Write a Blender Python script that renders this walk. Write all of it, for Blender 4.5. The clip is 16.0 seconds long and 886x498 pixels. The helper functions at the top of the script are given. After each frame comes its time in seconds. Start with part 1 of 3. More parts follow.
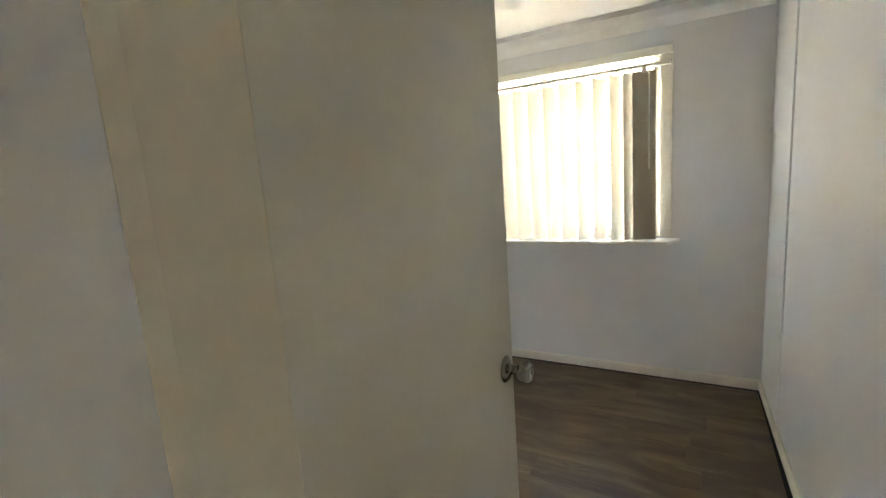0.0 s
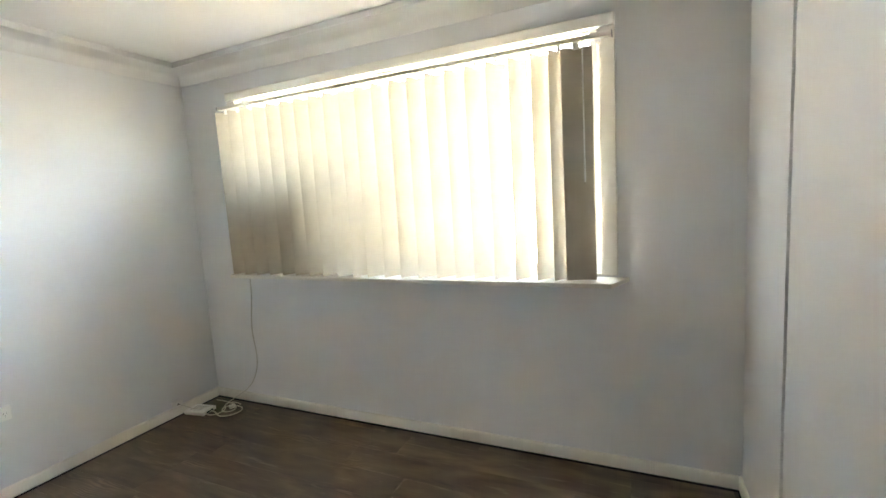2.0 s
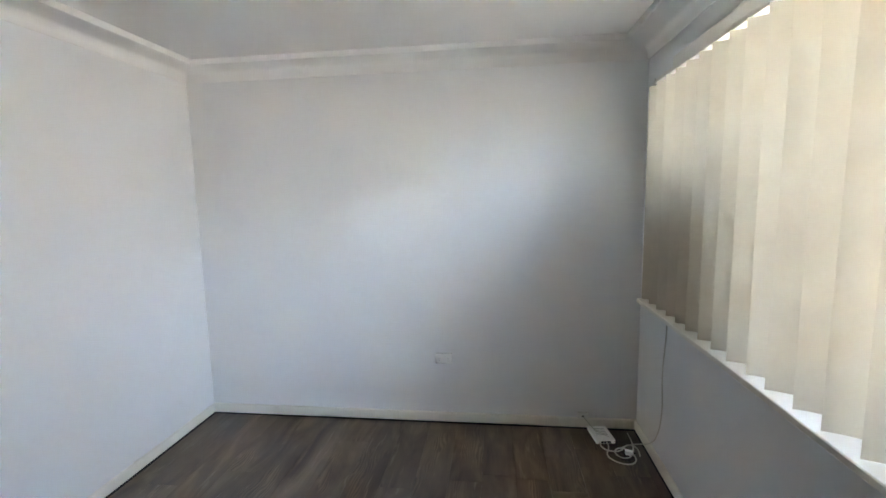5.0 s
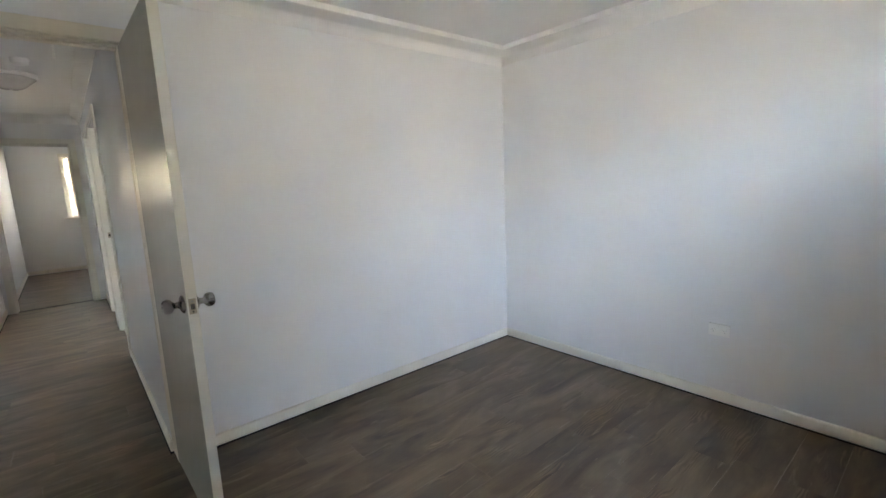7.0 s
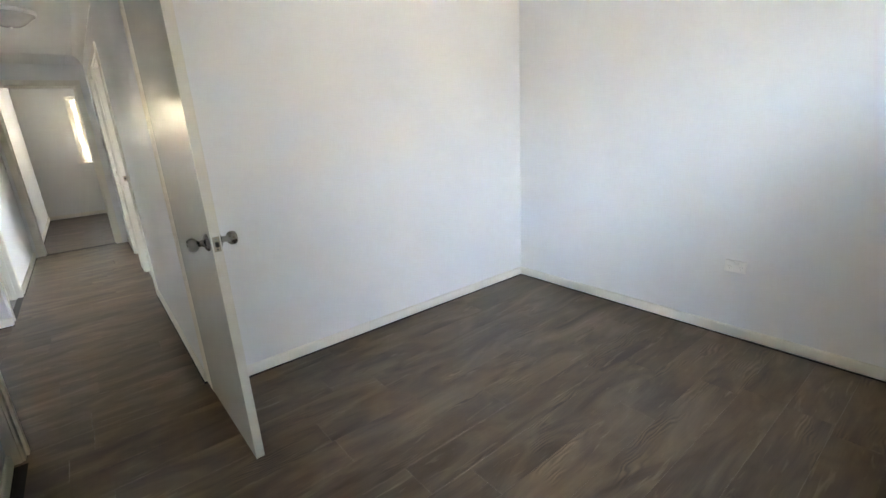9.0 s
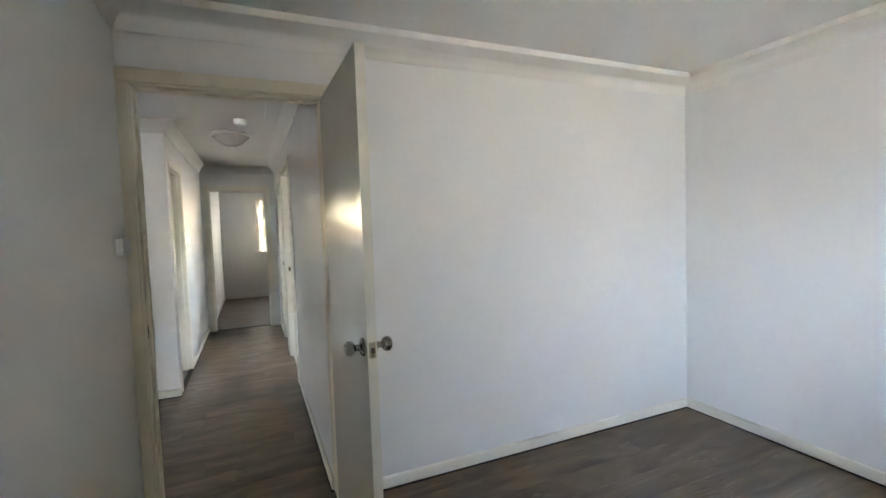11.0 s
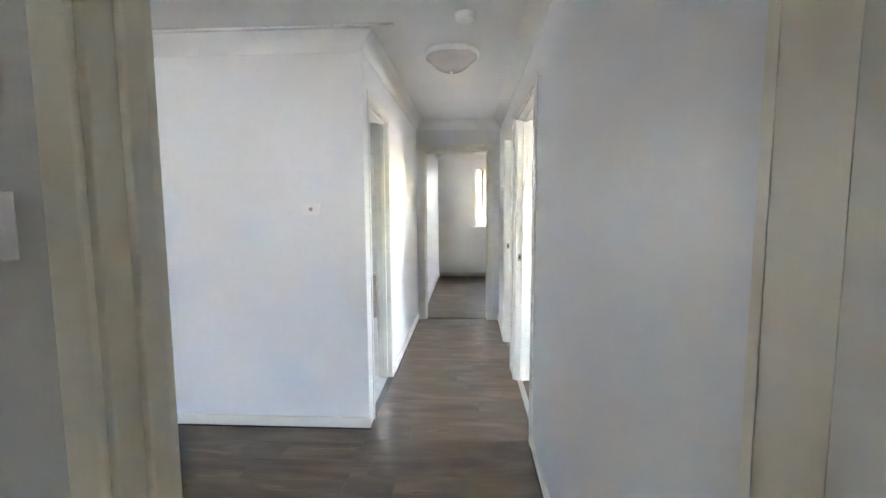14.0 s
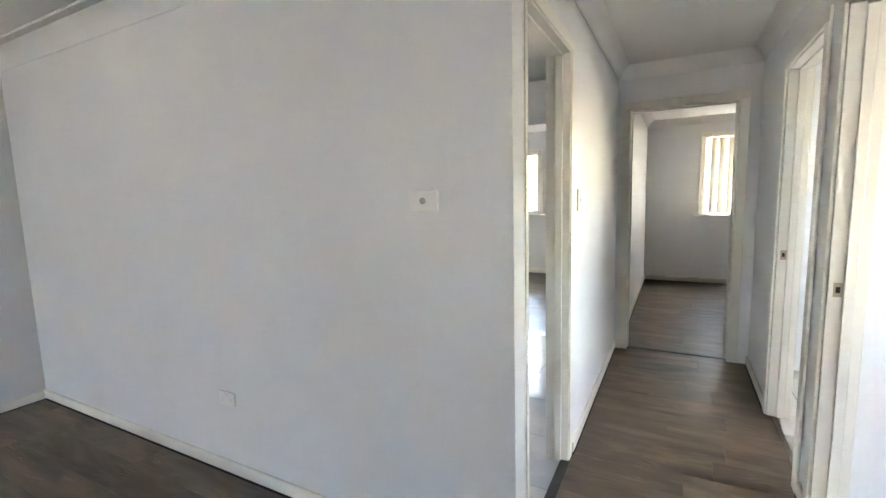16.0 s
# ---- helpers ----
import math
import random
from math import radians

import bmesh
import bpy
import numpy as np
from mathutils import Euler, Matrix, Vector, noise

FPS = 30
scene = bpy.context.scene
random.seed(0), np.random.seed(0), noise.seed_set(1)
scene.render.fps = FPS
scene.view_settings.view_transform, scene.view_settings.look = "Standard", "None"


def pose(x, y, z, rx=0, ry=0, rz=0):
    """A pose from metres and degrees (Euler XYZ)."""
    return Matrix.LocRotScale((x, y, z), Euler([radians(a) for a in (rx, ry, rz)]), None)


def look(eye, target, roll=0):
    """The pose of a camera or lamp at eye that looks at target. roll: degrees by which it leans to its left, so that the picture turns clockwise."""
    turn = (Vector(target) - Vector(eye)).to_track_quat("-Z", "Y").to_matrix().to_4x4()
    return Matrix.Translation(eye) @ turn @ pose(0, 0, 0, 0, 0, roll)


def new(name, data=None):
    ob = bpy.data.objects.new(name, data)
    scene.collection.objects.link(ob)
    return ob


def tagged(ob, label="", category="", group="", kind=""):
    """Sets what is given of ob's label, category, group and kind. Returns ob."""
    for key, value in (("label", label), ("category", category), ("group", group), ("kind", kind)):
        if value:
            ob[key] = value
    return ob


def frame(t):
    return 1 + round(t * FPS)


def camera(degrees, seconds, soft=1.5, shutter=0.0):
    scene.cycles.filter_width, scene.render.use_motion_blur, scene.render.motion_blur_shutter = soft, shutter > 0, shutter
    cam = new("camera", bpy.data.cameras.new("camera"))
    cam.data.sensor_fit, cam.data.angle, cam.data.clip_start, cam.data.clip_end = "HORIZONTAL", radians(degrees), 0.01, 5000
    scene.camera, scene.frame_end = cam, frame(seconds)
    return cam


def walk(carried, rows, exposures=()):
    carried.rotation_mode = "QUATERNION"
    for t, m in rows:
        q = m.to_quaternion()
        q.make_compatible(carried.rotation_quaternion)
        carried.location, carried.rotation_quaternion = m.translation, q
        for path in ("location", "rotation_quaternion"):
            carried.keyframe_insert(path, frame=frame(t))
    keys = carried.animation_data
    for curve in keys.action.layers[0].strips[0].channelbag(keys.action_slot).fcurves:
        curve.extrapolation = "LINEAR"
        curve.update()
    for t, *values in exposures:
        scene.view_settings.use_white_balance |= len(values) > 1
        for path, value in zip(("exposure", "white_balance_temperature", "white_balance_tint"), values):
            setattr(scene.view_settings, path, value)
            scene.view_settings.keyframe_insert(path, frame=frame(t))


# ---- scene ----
cam = camera(90.0, 16.0)
PATH = [
    (0, (0.404, 0.225, 1.488), (-0.574, 1.94, 1.169), -4.2),
    (0.5, (0.446, 0.481, 1.487), (-0.330, 2.288, 1.158), -3.7),
    (1, (0.456, 0.748, 1.474), (-0.253, 2.59, 1.155), -3.8),
    (1.5, (0.42, 1.034, 1.44), (-0.267, 2.894, 1.163), -4.3),
    (2, (0.399, 1.222, 1.42), (-0.424, 3.030, 1.186), -3.5),
    (2.5, (0.341, 1.401, 1.41), (-0.608, 3.146, 1.183), -2.5),
    (3, (0.284, 1.611, 1.402), (-0.955, 3.166, 1.188), -2.5),
    (3.2, (0.272, 1.687, 1.41), (-1.081, 3.144, 1.193), -2.3),
    (5.3, (0.222, 2.702, 1.555), (-1.694, 2.183, 1.311), -1.6),
    (5.5, (0.205, 2.773, 1.551), (-1.661, 2.092, 1.316), -2.0),
    (6, (0.202, 2.967, 1.493), (-1.481, 1.901, 1.317), -2.5),
    (6.5, (0.228, 3.103, 1.434), (-1.24, 1.753, 1.287), -2.2),
    (7, (0.28, 3.109, 1.413), (-0.991, 1.596, 1.102), -2.5),
    (7.5, (0.293, 3.084, 1.382), (-0.896, 1.581, 0.811), -2.6),
    (8, (0.281, 3.088, 1.361), (-0.871, 1.611, 0.661), -2.7),
    (8.2, (0.273, 3.094, 1.363), (-0.874, 1.62, 0.647), -2.7),
    (10.3, (0.376, 3.097, 1.441), (-0.776, 1.467, 1.319), -2.3),
    (10.5, (0.369, 3.05, 1.433), (-0.679, 1.351, 1.318), -2.2),
    (11, (0.344, 2.836, 1.425), (-0.441, 1.0, 1.322), -2.0),
    (11.5, (0.323, 2.601, 1.412), (-0.228, 0.682, 1.301), -2.0),
    (12, (0.276, 2.32, 1.405), (0.045, 0.338, 1.278), -1.2),
    (12.5, (0.305, 1.996, 1.388), (0.236, 0.004, 1.227), -0.9),
    (13, (0.324, 1.693, 1.385), (0.311, -0.299, 1.205), -0.9),
    (13.5, (0.35, 1.364, 1.39), (0.416, -0.626, 1.205), -0.3),
    (14, (0.38, 1.012, 1.403), (0.494, -0.976, 1.21), -0.3),
    (14.5, (0.405, 0.676, 1.402), (0.543, -1.307, 1.187), -0.7),
    (15, (0.411, 0.338, 1.413), (0.687, -1.63, 1.182), -1.0),
    (15.5, (0.471, -0.002, 1.419), (0.964, -1.925, 1.179), -1.2),
    (16, (0.538, -0.278, 1.41), (1.468, -2.032, 1.164), -1.6),
]
EXPOSURE = [(0, 7.0, 10300, 12), (2, 7.05, 10000, 12), (3, 6.9, 9800, 12), (5.5, 6.42, 8400, 14), (7, 6.47, 8800, 14), (8, 7.1, 9000, 13), (10.5, 6.55, 8800, 13), (12.5, 7.0, 8700, 12), (13.5, 7.3, 7800, 12), (14.5, 7.15, 7700, 14), (16, 6.8, 8500, 13)]
walk(cam, [(t, look(eye, target, roll)) for t, eye, target, roll in PATH], EXPOSURE)

# ---- world, sun, exposure ----
world = bpy.data.worlds.new("world")
scene.world = world
world.use_nodes = True
wn = world.node_tree.nodes
sky = wn.new("ShaderNodeTexSky")
sky.sky_type = "NISHITA"
sky.sun_disc = False
SUN_EL, SUN_AZ = radians(52), radians(-125)
sky.sun_elevation, sky.sun_rotation = SUN_EL, SUN_AZ
world.node_tree.links.new(sky.outputs[0], wn["Background"].inputs[0])
wn["Background"].inputs[1].default_value = 0.15
sun = new("sun", bpy.data.lights.new("sun", "SUN"))
sun.data.energy, sun.data.angle, sun.data.color = 2.0, radians(0.5), (1.0, 0.95, 0.88)
sun_way = Vector((math.cos(SUN_EL) * math.sin(SUN_AZ), math.cos(SUN_EL) * math.cos(SUN_AZ), math.sin(SUN_EL)))
sun.matrix_world = look(tuple(sun_way * 30), (0, 0, 0))


# ---- materials ----
def material(name, base=(0.8, 0.8, 0.8), rough=0.5, metal=0.0):
    m = bpy.data.materials.new(name)
    m.use_nodes = True
    b = m.node_tree.nodes["Principled BSDF"]
    b.inputs["Base Color"].default_value = (*base, 1)
    b.inputs["Roughness"].default_value = rough
    b.inputs["Metallic"].default_value = metal
    return m


def mottled(name, dark, light, rough, scale=3.0, fine=120.0, bump=0.05, spread=0.08, stretch=(1, 1, 1)):
    """A painted or plain surface: slow colour drift, uneven sheen and fine relief."""
    m = material(name, light, rough)
    t, b = m.node_tree, m.node_tree.nodes["Principled BSDF"]
    co = t.nodes.new("ShaderNodeNewGeometry")
    mp = t.nodes.new("ShaderNodeMapping")
    mp.inputs["Scale"].default_value = stretch
    t.links.new(co.outputs["Position"], mp.inputs["Vector"])
    n1, n2 = t.nodes.new("ShaderNodeTexNoise"), t.nodes.new("ShaderNodeTexNoise")
    n1.inputs["Scale"].default_value, n1.inputs["Detail"].default_value = scale, 4
    n2.inputs["Scale"].default_value, n2.inputs["Detail"].default_value = fine, 3
    ramp = t.nodes.new("ShaderNodeValToRGB")
    ramp.color_ramp.elements[0].position, ramp.color_ramp.elements[1].position = 0.35, 0.65
    ramp.color_ramp.elements[0].color, ramp.color_ramp.elements[1].color = (*dark, 1), (*light, 1)
    mr = t.nodes.new("ShaderNodeMapRange")
    mr.inputs["To Min"].default_value, mr.inputs["To Max"].default_value = rough - spread, rough + spread
    bp = t.nodes.new("ShaderNodeBump")
    bp.inputs["Strength"].default_value, bp.inputs["Distance"].default_value = bump, 0.004
    for n in (n1, n2):
        t.links.new(mp.outputs[0], n.inputs["Vector"])
    t.links.new(n1.outputs[0], ramp.inputs[0])
    t.links.new(n1.outputs[0], mr.inputs["Value"])
    t.links.new(mr.outputs[0], b.inputs["Roughness"])
    t.links.new(ramp.outputs[0], b.inputs["Base Color"])
    t.links.new(n2.outputs[0], bp.inputs["Height"])
    t.links.new(bp.outputs[0], b.inputs["Normal"])
    return m


WALL = mottled("wall_paint", (0.78, 0.79, 0.80), (0.82, 0.83, 0.84), 0.45, 1.2, 60, 0.10, 0.05)
CEIL = mottled("ceiling_paint", (0.80, 0.80, 0.79), (0.85, 0.85, 0.84), 0.8, 1.0, 90, 0.08)
TRIM = mottled("trim_enamel", (0.79, 0.77, 0.71), (0.83, 0.81, 0.75), 0.30, 2.0, 150, 0.03, 0.05)
CREAM = mottled("cream_frame_enamel", (0.76, 0.71, 0.60), (0.81, 0.76, 0.65), 0.32, 2.0, 150, 0.03, 0.05)
DOOR = mottled("door_enamel", (0.76, 0.74, 0.67), (0.80, 0.78, 0.71), 0.20, 1.5, 28, 0.06, 0.03)
PLASTIC = mottled("white_plastic", (0.85, 0.85, 0.83), (0.88, 0.88, 0.86), 0.3, 8, 200, 0.02, 0.03)
GREY_PLASTIC = mottled("grey_plastic", (0.35, 0.35, 0.34), (0.42, 0.42, 0.41), 0.4, 8, 200, 0.02, 0.03)
DARK = material("dark_recess", (0.02, 0.018, 0.015), 0.7)
STEEL = mottled("brushed_steel", (0.28, 0.27, 0.25), (0.38, 0.36, 0.34), 0.27, 12, 300, 0.03, 0.06)
STEEL.node_tree.nodes["Principled BSDF"].inputs["Metallic"].default_value = 1.0
BRASS = material("worn_strike_plate", (0.45, 0.40, 0.32), 0.35, 1.0)
ALU = mottled("window_frame_paint", (0.72, 0.71, 0.68), (0.78, 0.77, 0.74), 0.35, 6, 150, 0.03, 0.05)
UNDER = material("underlay", (0.015, 0.012, 0.01), 0.9)
TILE = mottled("kitchen_tile", (0.55, 0.55, 0.56), (0.66, 0.66, 0.66), 0.14, 4, 60, 0.03, 0.05)
BATH_TILE = mottled("bathroom_tile", (0.72, 0.70, 0.66), (0.80, 0.78, 0.74), 0.2, 4, 60, 0.03, 0.05)
GRASS = mottled("dry_lawn", (0.15, 0.145, 0.12), (0.26, 0.25, 0.22), 0.95, 0.6, 30, 0.5)
BRICK = mottled("pink_brick", (0.34, 0.17, 0.12), (0.46, 0.26, 0.19), 0.9, 6, 50, 0.4)
# Pale so that the added house bounces neutral light indoors.
STUCCO = mottled("pale_render", (0.46, 0.45, 0.42), (0.56, 0.55, 0.51), 0.9, 1.5, 60, 0.3)
ROOF = mottled("roof_sheet", (0.08, 0.075, 0.07), (0.12, 0.11, 0.10), 0.6, 1, 30, 0.1)
SHADE_BOX = mottled("shade_box_beige", (0.40, 0.37, 0.32), (0.48, 0.45, 0.39), 0.8, 1, 30, 0.1)
GROUT = material("dark_grout", (0.10, 0.10, 0.10), 0.9)
CORD = material("white_cord", (0.62, 0.60, 0.55), 0.5)
STRIP = material("metal_threshold", (0.62, 0.60, 0.57), 0.35, 1.0)
RUBBER = mottled("black_rubber", (0.015, 0.015, 0.016), (0.03, 0.03, 0.03), 0.5, 12, 200, 0.05)


def wood():
    """Dark grey-brown vinyl plank: long streaks, cathedral figure and pale flecks along each plank."""
    m = material("vinyl_plank", (0.1, 0.08, 0.06), 0.4)
    t, b = m.node_tree, m.node_tree.nodes["Principled BSDF"]
    co, info = t.nodes.new("ShaderNodeTexCoord"), t.nodes.new("ShaderNodeObjectInfo")
    off = t.nodes.new("ShaderNodeVectorMath")
    off.operation = "MULTIPLY_ADD"
    comb = t.nodes.new("ShaderNodeCombineXYZ")
    for n in range(3):
        t.links.new(info.outputs["Random"], comb.inputs[n])
    t.links.new(comb.outputs[0], off.inputs[0])
    off.inputs[1].default_value = (37.0, 53.0, 11.0)
    t.links.new(co.outputs["Object"], off.inputs[2])

    def noise_at(scale, detail, stretch, distort=0.0):
        mp, n = t.nodes.new("ShaderNodeMapping"), t.nodes.new("ShaderNodeTexNoise")
        mp.inputs["Scale"].default_value = stretch
        n.inputs["Scale"].default_value, n.inputs["Detail"].default_value, n.inputs["Distortion"].default_value = scale, detail, distort
        t.links.new(off.outputs[0], mp.inputs["Vector"])
        t.links.new(mp.outputs[0], n.inputs["Vector"])
        return n.outputs[0]

    def ramp(value, stops):
        r = t.nodes.new("ShaderNodeValToRGB")
        e = r.color_ramp.elements
        while len(e) < len(stops):
            e.new(0.5)
        for el, (p, c) in zip(e, stops):
            el.position, el.color = p, (*c, 1)
        t.links.new(value, r.inputs[0])
        return r.outputs[0]

    def mix(kind, fac, a, c):
        x = t.nodes.new("ShaderNodeMix")
        x.data_type, x.blend_type = "RGBA", kind
        for value, slot in ((fac, 0), (a, 6), (c, 7)):
            if isinstance(value, (int, float)):
                x.inputs[slot].default_value = value
            else:
                t.links.new(value, x.inputs[slot])
        return x.outputs[2]

    slow = ramp(noise_at(1.0, 4, (1.8, 6, 1), 1.2), [(0.27, (0.064, 0.043, 0.029)), (0.5, (0.122, 0.084, 0.057)), (0.75, (0.198, 0.143, 0.101))])
    grain = ramp(noise_at(1.0, 6, (5, 130, 1), 0.2), [(0.3, (0.62, 0.6, 0.58)), (0.62, (1.08, 1.08, 1.08))])
    col = mix("MULTIPLY", 0.22, slow, grain)
    wave = t.nodes.new("ShaderNodeTexWave")
    wave.wave_type, wave.bands_direction = "BANDS", "Y"
    wave.inputs["Scale"].default_value, wave.inputs["Distortion"].default_value = 13.0, 20.0
    wave.inputs["Detail"].default_value, wave.inputs["Detail Scale"].default_value = 2.0, 0.7
    mp = t.nodes.new("ShaderNodeMapping")
    mp.inputs["Scale"].default_value = (0.42, 1.5, 1)
    t.links.new(off.outputs[0], mp.inputs["Vector"])
    t.links.new(mp.outputs[0], wave.inputs["Vector"])
    fig = ramp(wave.outputs["Fac"], [(0.0, (0.72, 0.70, 0.68)), (0.45, (1, 1, 1)), (1.0, (1.38, 1.35, 1.32))])
    mask = ramp(noise_at(1.0, 2, (2.2, 6, 1)), [(0.58, (0, 0, 0)), (0.66, (1, 1, 1))])
    col = mix("MULTIPLY", mask, col, fig)
    fleck = ramp(noise_at(1.0, 5, (4, 34, 1), 1.0), [(0.62, (0, 0, 0)), (0.78, (0.5, 0.5, 0.5))])
    pale = t.nodes.new("ShaderNodeRGB")
    pale.outputs[0].default_value = (0.31, 0.25, 0.195, 1)
    col = mix("MIX", fleck, col, pale.outputs[0])
    tone = ramp(info.outputs["Random"], [(0.0, (0.94, 0.94, 0.95)), (1.0, (1.06, 1.05, 1.05))])
    col = mix("MULTIPLY", 1.0, col, tone)
    b.inputs["Specular IOR Level"].default_value = 0.45
    t.links.new(col, b.inputs["Base Color"])
    mr = t.nodes.new("ShaderNodeMapRange")
    mr.inputs["To Min"].default_value, mr.inputs["To Max"].default_value = 0.30, 0.48
    t.links.new(noise_at(1.0, 5, (3, 40, 1)), mr.inputs["Value"])
    t.links.new(mr.outputs[0], b.inputs["Roughness"])
    bp = t.nodes.new("ShaderNodeBump")
    bp.inputs["Strength"].default_value, bp.inputs["Distance"].default_value = 0.06, 0.002
    t.links.new(noise_at(1.0, 6, (6, 160, 1)), bp.inputs["Height"])
    t.links.new(bp.outputs[0], b.inputs["Normal"])
    return m


WOOD = wood()


def fabric():
    """Cream blind fabric that lets a part of the daylight through."""
    m = mottled("blind_fabric", (0.50, 0.45, 0.36), (0.56, 0.505, 0.41), 0.75, 6, 500, 0.15)
    t, b = m.node_tree, m.node_tree.nodes["Principled BSDF"]
    tr, mx = t.nodes.new("ShaderNodeBsdfTranslucent"), t.nodes.new("ShaderNodeMixShader")
    tr.inputs["Color"].default_value = (0.80, 0.72, 0.57, 1)
    mx.inputs[0].default_value = 0.050
    t.links.new(b.outputs[0], mx.inputs[1])
    t.links.new(tr.outputs[0], mx.inputs[2])
    t.links.new(mx.outputs[0], t.nodes["Material Output"].inputs["Surface"])
    return m


FABRIC = fabric()


def glass(name, rough=0.0):
    m = material(name, (1, 1, 1), rough)
    b = m.node_tree.nodes["Principled BSDF"]
    b.inputs["Transmission Weight"].default_value = 1.0
    b.inputs["IOR"].default_value = 1.45
    return m


GLASS = glass("window_glass")
OPAL = mottled("frosted_lamp_glass", (0.55, 0.54, 0.52), (0.62, 0.61, 0.59), 0.25, 10, 100, 0.02, 0.03)


# ---- mesh helpers ----
def box(bm, x0, x1, y0, y1, z0, z1, bevel=0.0):
    x0, x1, y0, y1, z0, z1 = min(x0, x1), max(x0, x1), min(y0, y1), max(y0, y1), min(z0, z1), max(z0, z1)
    v = [bm.verts.new((x, y, z)) for z in (z0, z1) for y in (y0, y1) for x in (x0, x1)]
    f = [bm.faces.new([v[i] for i in q]) for q in ((0, 2, 3, 1), (4, 5, 7, 6), (0, 1, 5, 4), (2, 6, 7, 3), (0, 4, 6, 2), (1, 3, 7, 5))]
    if bevel:
        edges = list({e for face in f for e in face.edges})
        bmesh.ops.bevel(bm, geom=edges, offset=bevel, segments=2, affect="EDGES", profile=0.5)
    return bm


def lathe(bm, profile, m=Matrix(), steps=32):
    """Turns (radius, height) round the z axis, placed by m."""
    rings = []
    for r, h in profile:
        rings.append([bm.verts.new(m @ Vector((r * math.cos(a * math.tau / steps), r * math.sin(a * math.tau / steps), h))) for a in range(steps)])
    for lo, hi in zip(rings, rings[1:]):
        for a in range(steps):
            bm.faces.new((lo[a], lo[(a + 1) % steps], hi[(a + 1) % steps], hi[a]))
    bm.faces.new(list(reversed(rings[0])))
    bm.faces.new(rings[-1])
    return bm


def mesh_of(name, bm, mat, smooth=False):
    bmesh.ops.recalc_face_normals(bm, faces=bm.faces)
    me = bpy.data.meshes.new(name)
    bm.to_mesh(me)
    bm.free()
    me.materials.append(mat)
    if smooth:
        me.shade_smooth()
        me.set_sharp_from_angle(angle=radians(35))
    return me


def part(name, bm, mat, parent=None, label="", smooth=False):
    ob = new(name, mesh_of(name, bm, mat, smooth))
    if parent:
        ob.parent = parent
        ob.matrix_parent_inverse = Matrix.Translation(-parent.matrix_basis.translation)
    if label:
        ob["label"] = label
    return ob


def thing(name, at, label, category, group="", kind=""):
    ob = new(name)
    ob.location = at
    ob.empty_display_size = 0.1
    return tagged(ob, label, category, group, kind)


def b1(*args):
    return box(bmesh.new(), *args)


# ---- plan ----
CEIL_Z = 2.405
T = 0.12


def wall(name, axis, a0, a1, c0, c1, openings, label, mat=WALL, top=CEIL_Z):
    """A wall along an axis, c0 to c1 thick, with openings (from, to, sill, head) cut through it."""
    bm = bmesh.new()
    cuts = sorted({a0, a1, *(o[0] for o in openings), *(o[1] for o in openings)})
    for lo, hi in zip(cuts, cuts[1:]):
        hole = [o for o in openings if o[0] <= lo and hi <= o[1]]
        spans = [(0.0, hole[0][2]), (hole[0][3], top)] if hole else [(0.0, top)]
        for z0, z1 in spans:
            if z1 - z0 > 1e-4:
                box(bm, *((lo, hi, c0, c1) if axis == "x" else (c0, c1, lo, hi)), z0, z1)
    bmesh.ops.remove_doubles(bm, verts=bm.verts, dist=1e-5)
    seen = {}
    for f in bm.faces:
        seen.setdefault(tuple(round(v, 4) for v in f.calc_center_median()), []).append(f)
    bmesh.ops.delete(bm, geom=[f for fs in seen.values() if len(fs) > 1 for f in fs], context="FACES")
    return tagged(part(name, bm, mat), label, "wall", kind="structure")


XE_S = 0.848                                      # the bedroom's east wall leans out of square
XW, XE, YS, YN = -2.60, 0.805, 0.53, 3.47          # bedroom
HW, HE, YL, YE = 0.005, 1.005, -1.65, -4.38        # corridor and living wall
XL, YF = 4.60, -7.78                              # living room's east wall, far south wall
PLASTER = "pale blue-white painted plasterboard wall with satin sheen"
wall("wall_north", "x", XW - T, XL + T, YN, YN + T, [(-2.08, 0.222, 1.0, 2.185), (2.1, 3.6, 1.05, 2.05)], PLASTER)
bm = bmesh.new()
foot = [(XE_S, 0.43), (0.96, 0.43), (0.96, YN), (XE, YN)]
rows = [[bm.verts.new((x, y, z)) for x, y in foot] for z in (0.0, CEIL_Z)]
for n in range(4):
    bm.faces.new((rows[0][n], rows[0][(n + 1) % 4], rows[1][(n + 1) % 4], rows[1][n]))
bm.faces.new(rows[0])
bm.faces.new(rows[1])
tagged(part("wall_bedroom_east", bm, WALL), PLASTER, "wall", kind="structure")
wall("wall_bedroom_south", "x", XW, XE_S, 0.43, YS, [(-0.02, 0.816, 0, 2.10)], PLASTER)
wall("wall_west", "y", YF - T, YN, XW - T, XW, [(-1.5, -0.9, 1.1, 2.0), (-3.55, -3.05, 1.4, 2.05)], PLASTER)
wall("wall_corridor_west", "y", YE, 0.43, HW - 0.11, HW, [(-2.49, -1.51, 0, 2.07), (-3.50, -2.72, 0, 2.07)], PLASTER)
wall("wall_corridor_east", "y", YE, YL - T, HE, HE + 0.11, [(-2.50, YL - T - 0.002, 0, 2.07)], PLASTER)
wall("wall_living_south", "x", HE, XL, YL - T, YL, [], PLASTER)
wall("wall_corridor_end", "x", XW, XL, YE - T, YE, [(0.13, 0.92, 0, 2.07), (1.25, 4.2, 0, 2.02)], PLASTER)
wall("wall_room_divider", "x", XW, HW - 0.11, -2.66, -2.56, [], PLASTER)
